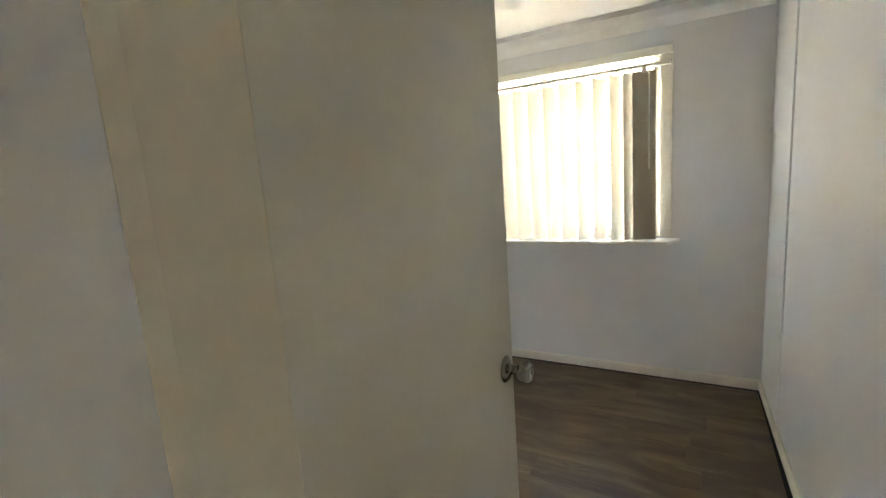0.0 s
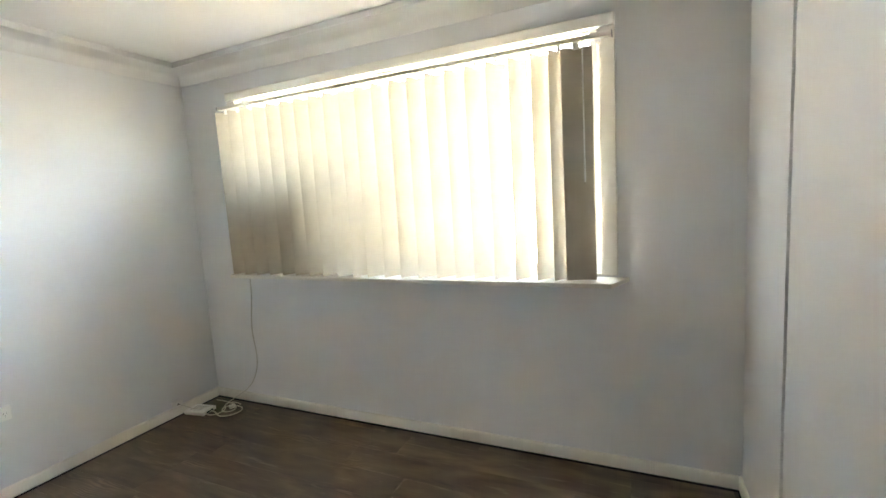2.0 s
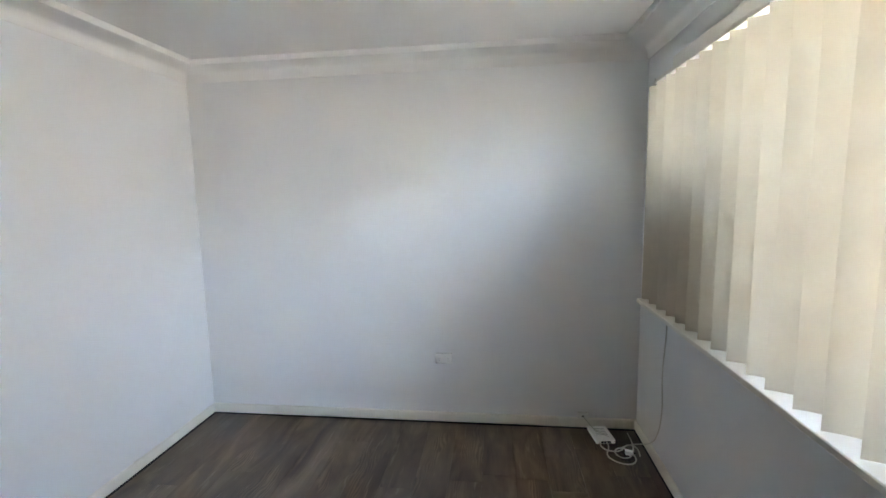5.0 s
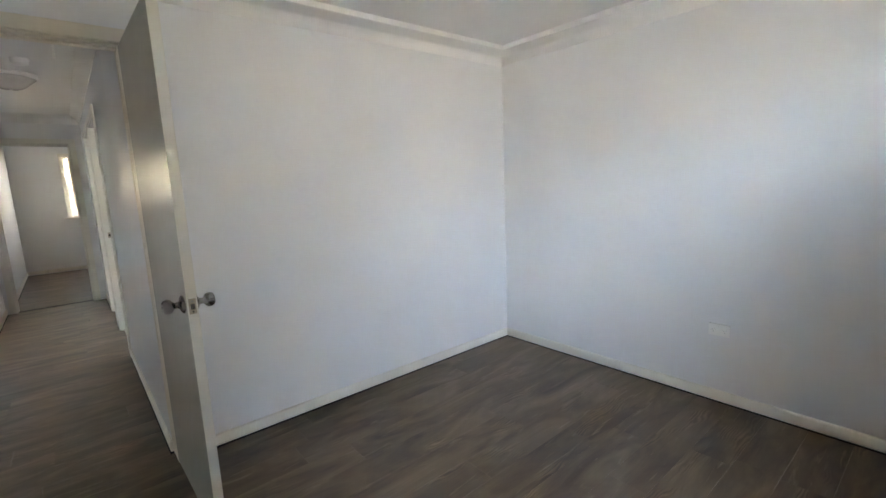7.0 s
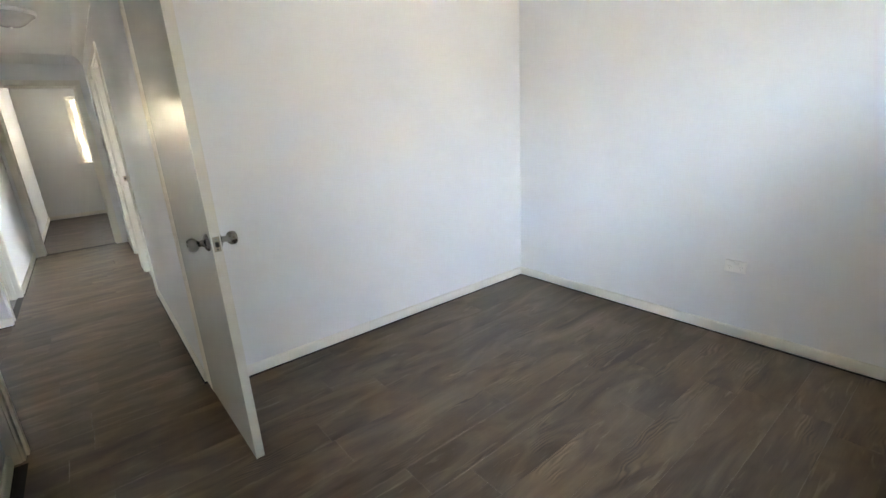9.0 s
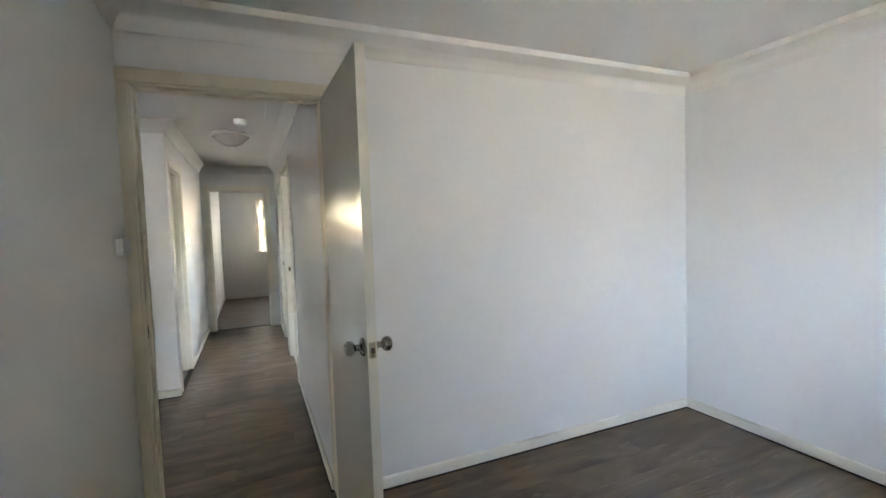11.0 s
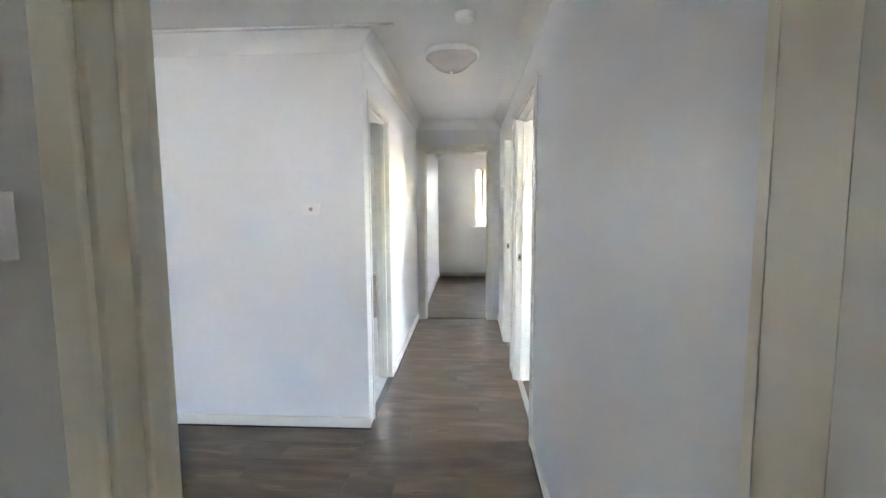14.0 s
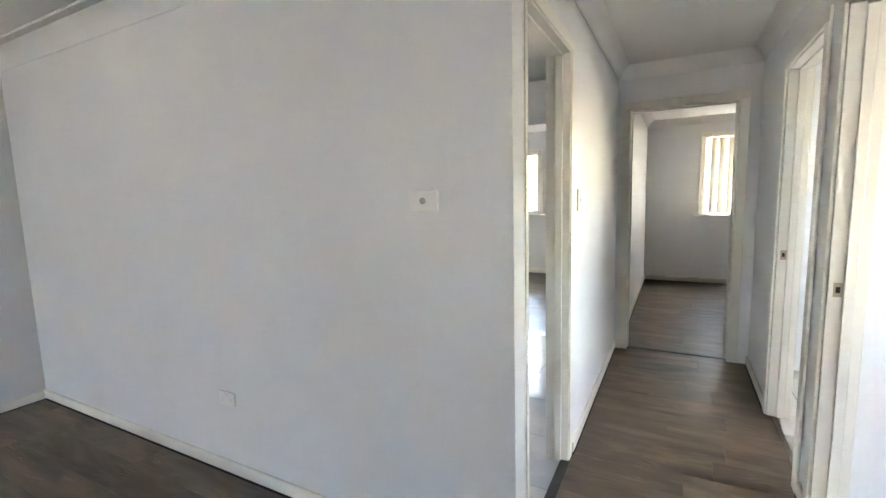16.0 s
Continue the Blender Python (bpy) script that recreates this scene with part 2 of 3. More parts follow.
wall("wall_end_room_east", "y", YF, YE - T, 0.97, 1.09, [], PLASTER)
wall("wall_far_south", "x", XW, XL, YF - T, YF, [(-0.75, 0.20, 1.02, 2.12), (2.64, 3.95, 1.04, 2.06)], PLASTER)
wall("wall_living_east", "y", YF - T, YN, XL, XL + T, [], PLASTER)
tagged(part("wall_panel", b1(XE - 0.0003, XE + 0.02, 2.90, YN - 0.001, 0.075, 2.31), WALL), "painted plasterboard sheet joint on the bedroom wall", "wall", kind="structure")
tagged(part("ceiling", b1(XW - T, XL + T, YF - T, YN + T, CEIL_Z, CEIL_Z + 0.1), CEIL), "flat matt white plasterboard ceiling", "ceiling", kind="structure")
tagged(part("roof", b1(XW - 0.75, XL + 0.75, YF - 0.75, YN + 0.72, CEIL_Z + 0.104, CEIL_Z + 0.24), ROOF), "grey roof with overhanging eaves", "roof", kind="structure")


def offset_ring(poly, d):
    """The counter-clockwise polygon moved inwards by d, with mitred corners."""
    out = []
    for n, p in enumerate(poly):
        a, b, c = Vector(poly[n - 1]), Vector(p), Vector(poly[(n + 1) % len(poly)])
        u, w = (b - a).normalized(), (c - b).normalized()
        n1, n2 = Vector((-u.y, u.x)), Vector((-w.y, w.x))
        out.append(b + (n1 + n2) * d / (1 + n1.dot(n2)))
    return out


COVE = [(0.0, 2.305), (0.006, 2.304), (0.010, 2.309), (0.016, 2.330), (0.030, 2.352), (0.052, 2.366), (0.075, 2.374), (0.120, 2.382), (0.152, 2.388)]
BEAD = [(0.152, 2.389), (0.152, 2.374), (0.156, 2.371), (0.166, 2.371), (0.170, 2.374), (0.170, 2.4048)]


SMALL_COVE = [(0.0, 2.305), (0.005, 2.304), (0.009, 2.309), (0.016, 2.333), (0.030, 2.359), (0.052, 2.382), (0.078, 2.399), (0.084, 2.4048)]


def cornice(poly, label, profile=COVE, smooth=True):
    bm = bmesh.new()
    rings = [[bm.verts.new((p.x, p.y, z)) for p in offset_ring(poly, max(d, 0.0005))] for d, z in profile]
    for lo, hi in zip(rings, rings[1:]):
        for n in range(len(poly)):
            k = (n + 1) % len(poly)
            bm.faces.new((lo[n], lo[k], hi[k], hi[n]))
    return tagged(part("cornice" if smooth else "cornice_bead", bm, CEIL, smooth=smooth), label, "cornice", kind="structure")


cornice([(XW, YS), (XE_S, YS), (XE, YN), (XW, YN)], "white coved plaster cornice with a raised inner bead")
cornice([(XW, YS), (XE_S, YS), (XE, YN), (XW, YN)], "thin white bead along the bedroom cornice", BEAD, False)
cornice([(HW, YE), (HE, YE), (HE, YL), (XL, YL), (XL, YN), (0.96, YN), (0.96, 0.43), (HW, 0.43)], "white coved plaster cornice along hall and living room", SMALL_COVE)
cornice([(XW, YF), (0.97, YF), (0.97, YE - T), (XW, YE - T)], "white coved plaster cornice in the far bedroom", SMALL_COVE)
for bx0, bx1, by0, by1 in ((0.79, 4.5, -1.518, -1.500), (0.194, 0.210, -1.25, 0.25)):
    tagged(part("ceiling_bead", b1(bx0, bx1, by0, by1, 2.391, 2.4048, 0.003), PLASTIC), "thin white bead across the hall ceiling", "trim", kind="structure")


def skirting(x0, y0, x1, y1, out, gap=0.019):
    """A skirting board on a wall face from one point to another; out: the way into the room."""
    bm = bmesh.new()
    prof = [(0.001, 0.013), (0.016, 0.013), (0.016, 0.060), (0.013, 0.068), (0.008, 0.072), (0.001, 0.072)]
    ends = []
    for x, y in ((x0, y0), (x1, y1)):
        ends.append([bm.verts.new((x + out[0] * d, y + out[1] * d, z)) for d, z in prof])
    for n in range(len(prof)):
        k = (n + 1) % len(prof)
        bm.faces.new((ends[0][n], ends[0][k], ends[1][k], ends[1][n]))
    bm.faces.new(ends[0])
    bm.faces.new(ends[1])
    # The expansion gap's shade is put in as a black strip on the floor.
    gx, gy = out[0] * gap, out[1] * gap
    gapbm = b1(min(x0, x1, x0 + gx, x1 + gx), max(x0, x1, x0 + gx, x1 + gx), min(y0, y1, y0 + gy, y1 + gy), max(y0, y1, y0 + gy, y1 + gy), 0.0004, 0.0010)
    tagged(part("gap_shade_strip", gapbm, UNDER), "black strip for the shaded expansion gap between floor and skirting", "trim", kind="structure")
    return tagged(part("baseboard", bm, TRIM, smooth=True), "cream enamel skirting board above a dark floor gap", "baseboard", kind="structure")


for seg in (
    (XW, YS, XW, YN, (1, 0)), (XW + 0.016, YN, XE - 0.016, YN, (0, -1)), (XE_S - 0.001, 0.56, XE, YN, (-1, 0)), (XW + 0.016, YS, -0.07, YS, (0, 1)),
    (HW, 0.43, HW, -1.46, (1, 0)), (HW, -2.55, HW, -2.66, (1, 0)), (HW, -3.56, HW, YE, (1, 0)), (HE, -2.56, HE, YE, (-1, 0)),
    (HE - 0.012, YL, XL, YL, (0, 1)), (XL, YL + 0.016, XL, YN, (-1, 0)), (0.96, 0.43, 0.96, YN, (1, 0)),
    (0.97, YE - T, 0.97, YF, (-1, 0)), (0.954, YF, XW, YF, (0, 1)), (1.09, YF, XL, YF, (0, 1)), (HW - 0.11, -2.56, XW, -2.56, (0, 1)),
):
    skirting(*seg)


# ---- doorways ----
def doorway(name, axis, a0, a1, c0, c1, sides, label, arch=0.062, trims=(True, True), strike=None, lin=0.02, stop0=0.012, lin1=0.02, stop1=0.012, proud=0.018, reveal=0.012, top=2.07, back=None, paint=TRIM):
    """A lined opening: linings, stops and architraves. c0, c1: the wall's faces; sides: faces with architraves."""
    at = ((a0 + a1) / 2, (c0 + c1) / 2, 0) if axis == "x" else ((c0 + c1) / 2, (a0 + a1) / 2, 0)
    th = thing(name, at, label, "door frame", kind="structure")

    def put(piece, p0, p1, q0, q1, z0, z1, bevel=0.003, mat=paint, lab=""):
        return part(piece, b1(*((p0, p1, q0, q1) if axis == "x" else (q0, q1, p0, p1)), z0, z1, bevel), mat, th, lab)

    e = 0.004
    put("lining", a0, a0 + lin, c0 - e if stop0 else c0 + 0.0005, back or c1 + e, 0.0, top - 0.02, 0.003 if stop0 else 0.0)
    put("lining", a1 - lin1, a1, c0 - e, c1 + e, 0.0, top - 0.02)
    put("head", a0, a1, c0 - e, c1 + e, top - 0.02, top)
    mid = c0 + (c1 - c0) * 0.45
    if stop0:
        put("stop", a0 + lin, a0 + lin + stop0, mid - 0.018, mid + 0.018, 0.0, top - 0.032)
    put("stop", a1 - lin1 - stop1, a1 - lin1, mid - 0.018, mid + 0.018, 0.0, top - 0.032)
    put("stop", a0 + lin, a1 - 0.02, mid - 0.018, mid + 0.018, top - 0.032, top - 0.02)
    for face, out in sides:
        f0, f1 = (face + 0.005 * out, face + proud * out) if out > 0 else (face + proud * out, face + 0.005 * out)
        w0 = arch if trims[0] is True else trims[0]
        w1 = arch if trims[1] is True else trims[1]
        put("architrave", a0 + 0.012 - w0, a0 + reveal, f0, f1, 0.004, top - 0.012, 0.004 if stop0 else 0.0008)
        put("architrave", a1 - 0.012, a1 - 0.012 + w1, f0, f1, 0.004, top - 0.012, 0.004)
        put("architrave", a0 + 0.012 - w0, a1 - 0.012 + w1, f0, f1, top - 0.0115, top + arch - 0.012, 0.004)
    if strike:
        s_a, s_c, out, z = strike
        put("strike_plate", s_a, s_a + 0.0015 * out, s_c - 0.014, s_c + 0.014, z - 0.028, z + 0.028, 0.0, BRASS, "worn metal strike plate")
        put("strike_hole", s_a + 0.0017 * out, s_a + 0.0022 * out, s_c - 0.007, s_c + 0.007, z - 0.012, z + 0.012, 0.0, DARK, "dark latch hole")
    return th


doorway("door_frame_1", "x", -0.02, 0.816, 0.43, YS, [(YS, 1), (0.43, -1)], "cream painted timber door frame beside the bedroom corner", trims=(True, 0.046), strike=(0.796, 0.510, -1, 1.0), lin=0.024, stop0=0.0, reveal=-0.015, top=2.10, back=0.5482, paint=CREAM)
# The frame's hall-side edge catching light, put in as a flat pale strip.
tagged(part("lit_edge_strip", b1(HW - 0.0005, HW + 0.0008, 0.409, 0.4330, 0.001, 2.08, 0.0004), CREAM), "flat cream strip standing in for the door frame's lit edge", "trim", kind="structure")
doorway("door_frame_2", "y", -2.49, -1.51, HW - 0.11, HW, [(HW, 1)], "cream timber door frame to a side bedroom", strike=(-2.47, -0.021, 1, 1.0))
doorway("door_frame_3", "y", -3.50, -2.72, HW - 0.11, HW, [(HW, 1)], "cream timber door frame to a bright bathroom", strike=(-3.48, -0.021, 1, 1.0))
doorway("door_frame_4", "y", -2.50, YL - T - 0.002, HE, HE + 0.11, [(HE, -1)], "cream timber door frame to the tiled kitchen", trims=(True, 0.03), lin1=0.006, stop1=0.003, proud=0.010)
doorway("door_frame_5", "x", 0.13, 0.92, YE - T, YE, [(YE, 1)], "cream timber door frame at the corridor's end")


# ---- door leaf ----
def turned(profile, side):
    """A turned piece of the door set, its axle along x; side: the way that it points."""
    return lathe(bmesh.new(), profile, pose(0, 0, 0, 0, 90 * side, 0), 32)


ROSE = [(0.034, 0.0), (0.035, 0.003), (0.032, 0.007), (0.026, 0.011), (0.017, 0.014), (0.013, 0.018), (0.012, 0.022)]
BALL = [(0.0115, 0.0215), (0.0115, 0.030), (0.015, 0.034), (0.021, 0.038), (0.0262, 0.045), (0.0280, 0.053), (0.0268, 0.061), (0.0230, 0.067), (0.0180, 0.070), (0.0165, 0.0690)]
BUTTON = [(0.0162, 0.0665), (0.0162, 0.0680), (0.0060, 0.0685), (0.0050, 0.0720), (0.0035, 0.0728)]


def door_leaf(x, y, w, turn, label):
    th = thing("door", (x, y, 0), label, "door")
    th.rotation_euler = (0, 0, radians(turn))
    put = lambda name, bm, mat, lab="", smooth=False, to=None: part(name, bm, mat, to or th, lab, smooth)
    bm = b1(-0.018, 0.018, 0.0, w, 0.012, 2.072, 0.0007)
    leaf = put("leaf", bm, DOOR, "flat cream gloss enamel door leaf")
    for s in (1, -1):
        made = []
        for name, profile in (("knob", BALL), ("rose", ROSE), ("button", BUTTON)):
            bm = turned(profile, s)
            bmesh.ops.translate(bm, vec=(0.018 * s, w - 0.056, 0.990), verts=bm.verts)
            made.append(put(name, bm, STEEL, "satin steel round door knob" if name == "knob" else "", True, made[0] if made else None))
    for z in (0.968, 1.008):
        screw = lathe(bmesh.new(), [(0.0035, 0.0), (0.0035, 0.0008), (0.002, 0.0012)], pose(0, w + 0.0015, z, -90), 10)
        put("screw", screw, STEEL, smooth=True)
    put("latch_plate", b1(-0.0125, 0.0125, w, w + 0.0015, 0.959, 1.017), BRASS, "worn paint-splashed latch plate")
    put("latch_bolt", b1(-0.007, 0.007, w + 0.0015, w + 0.010, 0.978, 0.998, 0.002), STEEL)
    for z in (0.25, 1.80):
        bm = lathe(bmesh.new(), [(0.006, z - 0.045), (0.006, z + 0.045)], pose(-0.024, 0.004, 0), 12)
        put("hinge", bm, STEEL, smooth=True)
    for ob in th.children_recursive:
        ob.matrix_parent_inverse = Matrix()
    return th


door_leaf(-0.014, 0.5484, 0.7366, 1.2, "open flat cream gloss door with round steel knobs")


# ---- bedroom window and blind ----
def window(name, x0, x1, z0, z1, y, out, label, mullions, room_face, sill_w=0.10, drop=0.0):
    """A framed window in a wall along x. out: +1 if outdoors lies at greater y."""
    th = thing(name, ((x0 + x1) / 2, y, z0), label, "window", kind="structure")
    put = lambda piece, bm, mat=ALU, lab="": part(piece, bm, mat, th, lab)
    f = 0.045
    put("window_frame", b1(x0, x0 + f, y - 0.03, y + 0.03, z0, z1, 0.004))
    put("window_frame", b1(x1 - f, x1, y - 0.03, y + 0.03, z0, z1, 0.004))
    put("window_frame", b1(x0 + f, x1 - f, y - 0.03, y + 0.03, z0, z0 + f, 0.004))
    put("window_frame", b1(x0 + f, x1 - f, y - 0.03, y + 0.03, z1 - f, z1, 0.004))
    edges = [x0 + f] + mullions + [x1 - f]
    for m in mullions:
        put("mullion", b1(m - 0.022, m + 0.022, y - 0.025, y + 0.025, z0 + f, z1 - f, 0.003))
    for a, b in zip(edges, edges[1:]):
        pane = put("pane", b1(a, b, y - 0.002, y + 0.002, z0 + f - 0.005, z1 - f + 0.005), GLASS, "clear window glass")
        pane.visible_shadow = False
    r0, r1 = sorted((room_face, room_face - 0.02 * out))
    w = 0.068
    put("architrave", b1(x0 - w, x0 + 0.005, r0, r1, z0 - 0.004, z1 - drop, 0.004), TRIM)
    put("architrave", b1(x1 - 0.005, x1 + w, r0, r1, z0 - 0.004, z1 - drop, 0.004), TRIM)
    put("architrave", b1(x0 - w, x1 + w, r0 - (0.012 if out > 0 else 0), r1 + (0.012 if out < 0 else 0), z1 - drop + 0.0005, z1 - drop + 0.055, 0.006), TRIM)
    bm = bmesh.new()
    inner, depth, zt, zb = room_face, sill_w, z0 - 0.014, z0 - 0.036
    ends = [(x0 - w - 0.050, inner), (x1 + w + 0.050, inner), (x1 + w - 0.020, inner - depth * out), (x0 - w + 0.020, inner - depth * out)]
    lo, hi = [bm.verts.new((a, b, zb)) for a, b in ends], [bm.verts.new((a, b, zt)) for a, b in ends]
    for n in range(4):
        k = (n + 1) % 4
        bm.faces.new((lo[n], lo[k], hi[k], hi[n]))
    bm.faces.new(lo)
    bm.faces.new(hi)
    box(bm, x0, x1, min(inner, y - 0.03 * out), max(inner, y - 0.03 * out), z0 - 0.012, z0 + 0.002)
    bmesh.ops.bevel(bm, geom=list(bm.edges), offset=0.003, segments=1, affect="EDGES")
    put("window_sill", bm, TRIM, "white window sill with angled horns")
    return th


window("window_1", -2.08, 0.222, 1.0, 2.185, YN + 0.075, 1, "wide painted sliding window behind vertical blinds", [-1.28, -0.54], YN, sill_w=0.168, drop=0.048)


def vane(w, h, bow):
    """One hanging blind vane with a shallow bow and a weighted hem, from z = 0 down to -h, along x."""
    bm = bmesh.new()
    cols, rows = 7, (0.0, -0.02, -h * 0.5, -h + 0.03, -h)
    grid = []
    for z in rows:
        grid.append([bm.verts.new(((c / (cols - 1) - 0.5) * w, bow * (1 - (2 * c / (cols - 1) - 1) ** 2), z)) for c in range(cols)])
    for lo, hi in zip(grid, grid[1:]):
        for c in range(cols - 1):
            bm.faces.new((lo[c], lo[c + 1], hi[c + 1], hi[c]))
    return bm


def vertical_blind(x0, x1, y, z_top, z_bot, places, label):
    """places: (x, degrees) of each hanging vane."""
    mid = (x0 + x1) / 2
    th = thing("vertical_blind", (mid, y, z_top), label, "blind")
    part("head_rail", b1(x0, x1, y - 0.018, y + 0.018, z_top, z_top + 0.020, 0.003), TRIM, th, "slim cream head rail")
    for a, b in ((x0 - 0.005, x0 - 0.0005), (x1 + 0.0005, x1 + 0.005)):
        part("rail_cap", b1(a, b, y - 0.020, y + 0.020, z_top - 0.002, z_top + 0.021, 0.001), GREY_PLASTIC, th)
    for a in (x0 + 0.10, x1 - 0.06):
        part("bracket", b1(a - 0.012, a + 0.012, y + 0.0185, y + 0.105, z_top + 0.006, z_top + 0.014, 0.001), GREY_PLASTIC, th)
    cloth = mesh_of("vane", vane(0.127, z_top - 0.018 - z_bot, 0.012), FABRIC, True)
    hook = mesh_of("clip", b1(-0.008, 0.008, -0.002, 0.002, -0.030, 0.002, 0.001), PLASTIC)
    rnd = random.Random(4)
    for x, a in places:
        a += rnd.uniform(-2, 2)
        slat = new("vane", cloth)
        slat.parent = th
        slat.matrix_basis = pose(x - mid, rnd.uniform(-0.002, 0.002), -0.018, 0, rnd.uniform(-0.2, 0.2), a)
        clip = new("clip", hook)
        clip.parent = slat
        clip.matrix_basis = pose(0, 0, 0.018)
    part("wand", lathe(bmesh.new(), [(0.004, z_top - 0.62), (0.005, z_top - 0.60), (0.0035, z_top - 0.5), (0.0035, z_top)], pose(x1 - 0.115, y - 0.055, 0), 10), PLASTIC, th, "white tilt wand", True)
    return th


# Last three are one stacked vane: two extras added to darken that end.
BEDROOM_VANES = [(-2.072 + 0.1076 * n, 53) for n in range(20)] + [(0.055, 52), (0.124, 20), (0.131, 17), (0.138, 14)]
vertical_blind(-2.13, 0.28, 3.372, 2.066, 0.988, BEDROOM_VANES, "closed cream fabric vertical blind backlit by daylight")


# ---- far windows ----
window("window_2", -0.75, 0.20, 1.02, 2.12, YF - 0.075, -1, "window with half-open blind in the far bedroom", [-0.28], YF, sill_w=0.06)
window("window_3", 2.64, 3.95, 1.04, 2.06, YF - 0.075, -1, "bright kitchen-side window with no blind", [3.3], YF, sill_w=0.06)
window("window_4", 2.1, 3.6, 1.05, 2.05, YN + 0.075, 1, "wide living room window", [2.75], YN)
vertical_blind(-0.75, 0.20, YF + 0.10, 2.10, 1.04, [(-0.655 + 0.107 * n, 24) for n in range(8)], "cream vertical blind in the far bedroom window")


# ---- wall plates ----
def plate(name, x, y, z, turn, w, h, holes, label, category="switch", deep=0.0):
    """A wall plate that faces -y before it is turned."""
    th = thing(name, (x, y, z), label, category, "power outlets" if name == "power_outlet" else "light switches")
    th.rotation_euler = (0, 0, radians(turn))
    if deep:
        part("mounting_block", b1(-w / 2 + 0.002, w / 2 - 0.002, -deep, -0.0005, -h / 2 + 0.002, h / 2 - 0.002, 0.002), PLASTIC, th).matrix_parent_inverse = Matrix()
    made = [part("cover", b1(-w / 2, w / 2, -0.011, -0.0005, -h / 2, h / 2, 0.003), PLASTIC, th)]
    for kind, hx, hz in holes:
        if kind == "rocker":
            made.append(part("rocker", b1(hx - 0.007, hx + 0.007, -0.0165, -0.0108, hz - 0.012, hz + 0.012, 0.002), PLASTIC, th))
        elif kind == "dolly":
            made.append(part("toggle", lathe(bmesh.new(), [(0.012, -0.012), (0.012, 0.002), (0.006, 0.003), (0.005, 0.012)], pose(hx, -0.0125, hz, 90), 18), GREY_PLASTIC, th, "grey toggle", True))
        else:
            bm = bmesh.new()
            for dx, dz, r in ((-0.0065, 0.005, 30), (0.0065, 0.005, -30), (0, -0.008, 0)):
                slot = b1(-0.001, 0.001, -0.0113, -0.0108, -0.004, 0.004)
                slot.transform(pose(hx + dx, 0, hz + dz, 0, r, 0))
                me = bpy.data.meshes.new("slot")
                slot.to_mesh(me)
                bm.from_mesh(me)
                slot.free()
            made.append(part("socket_slots", bm, GREY_PLASTIC, th))
    reach = (w / 2 - 0.015, 0.0) if w > h else (0.0, h / 2 - 0.015)
    for sgn in (-1, 1):
        cap = lathe(bmesh.new(), [(0.0042, -0.0005), (0.0042, 0.0006), (0.0030, 0.0009)], pose(reach[0] * sgn, -0.011, reach[1] * sgn, 90), 12)
        made.append(part("screw_cap", cap, PLASTIC, th, "", True))
    for ob in made:
        ob.matrix_parent_inverse = Matrix.Translation((0, -deep, 0))
    return th


OUTLET = [("slots", -0.03, -0.004), ("slots", 0.03, -0.004), ("rocker", -0.009, 0.016), ("rocker", 0.009, 0.016)]
plate("power_outlet", XW, 2.22, 0.452, 90, 0.115, 0.072, OUTLET, "white double power outlet on the bedroom wall", "outlet")
plate("light_switch", 0.8462, 0.66, 1.386, -90, 0.115, 0.07, [("rocker", -0.012, 0), ("rocker", 0.012, 0)], "white rocker light switch beside the bedroom door", deep=0.016)
plate("light_switch", 1.335, YL, 1.388, 180, 0.115, 0.072, [("dolly", 0.0, 0)], "white light switch on the living room wall")
plate("power_outlet", 2.52, YL, 0.415, 180, 0.115, 0.072, OUTLET, "white double power outlet low on the living room wall", "outlet")
plate("light_switch", HE, -2.70, 1.36, -90, 0.075, 0.115, [("rocker", 0, 0)], "white light switch on the corridor wall")


# ---- ceiling fittings ----
def ceiling_light(x, y):
    th = thing("ceiling_light", (x, y, CEIL_Z), "round frosted glass ceiling light, switched off", "lamp")
    part("base", lathe(bmesh.new(), [(0.175, CEIL_Z - 0.030), (0.180, CEIL_Z - 0.026), (0.180, CEIL_Z - 0.006), (0.172, CEIL_Z - 0.001)], pose(x, y, 0), 48), PLASTIC, th, "white metal base ring", True)
    dome = [(0.030, CEIL_Z - 0.124), (0.055, CEIL_Z - 0.121), (0.080, CEIL_Z - 0.111), (0.105, CEIL_Z - 0.094), (0.130, CEIL_Z - 0.070), (0.152, CEIL_Z - 0.050), (0.166, CEIL_Z - 0.042), (0.168, CEIL_Z - 0.036), (0.150, CEIL_Z - 0.0305)]
    shade = part("shade", lathe(bmesh.new(), dome, pose(x, y, 0), 48), OPAL, th, "frosted glass bowl shade", True)
    part("finial", lathe(bmesh.new(), [(0.006, CEIL_Z - 0.136), (0.010, CEIL_Z - 0.132), (0.010, CEIL_Z - 0.1235)], pose(x, y, 0), 16), PLASTIC, shade, "", True)


ceiling_light(0.49, -2.0)


def smoke_alarm(x, y):
    th = thing("smoke_alarm", (x, y, CEIL_Z), "round white smoke alarm on the hall ceiling", "smoke alarm")
    part("base", lathe(bmesh.new(), [(0.055, CEIL_Z - 0.012), (0.056, CEIL_Z - 0.001)], pose(x, y, 0), 32), PLASTIC, th, "", True)
    part("cover", lathe(bmesh.new(), [(0.018, CEIL_Z - 0.048), (0.036, CEIL_Z - 0.044), (0.050, CEIL_Z - 0.034), (0.053, CEIL_Z - 0.0125)], pose(x, y, 0), 32), PLASTIC, th, "", True)


smoke_alarm(0.395, -1.42)


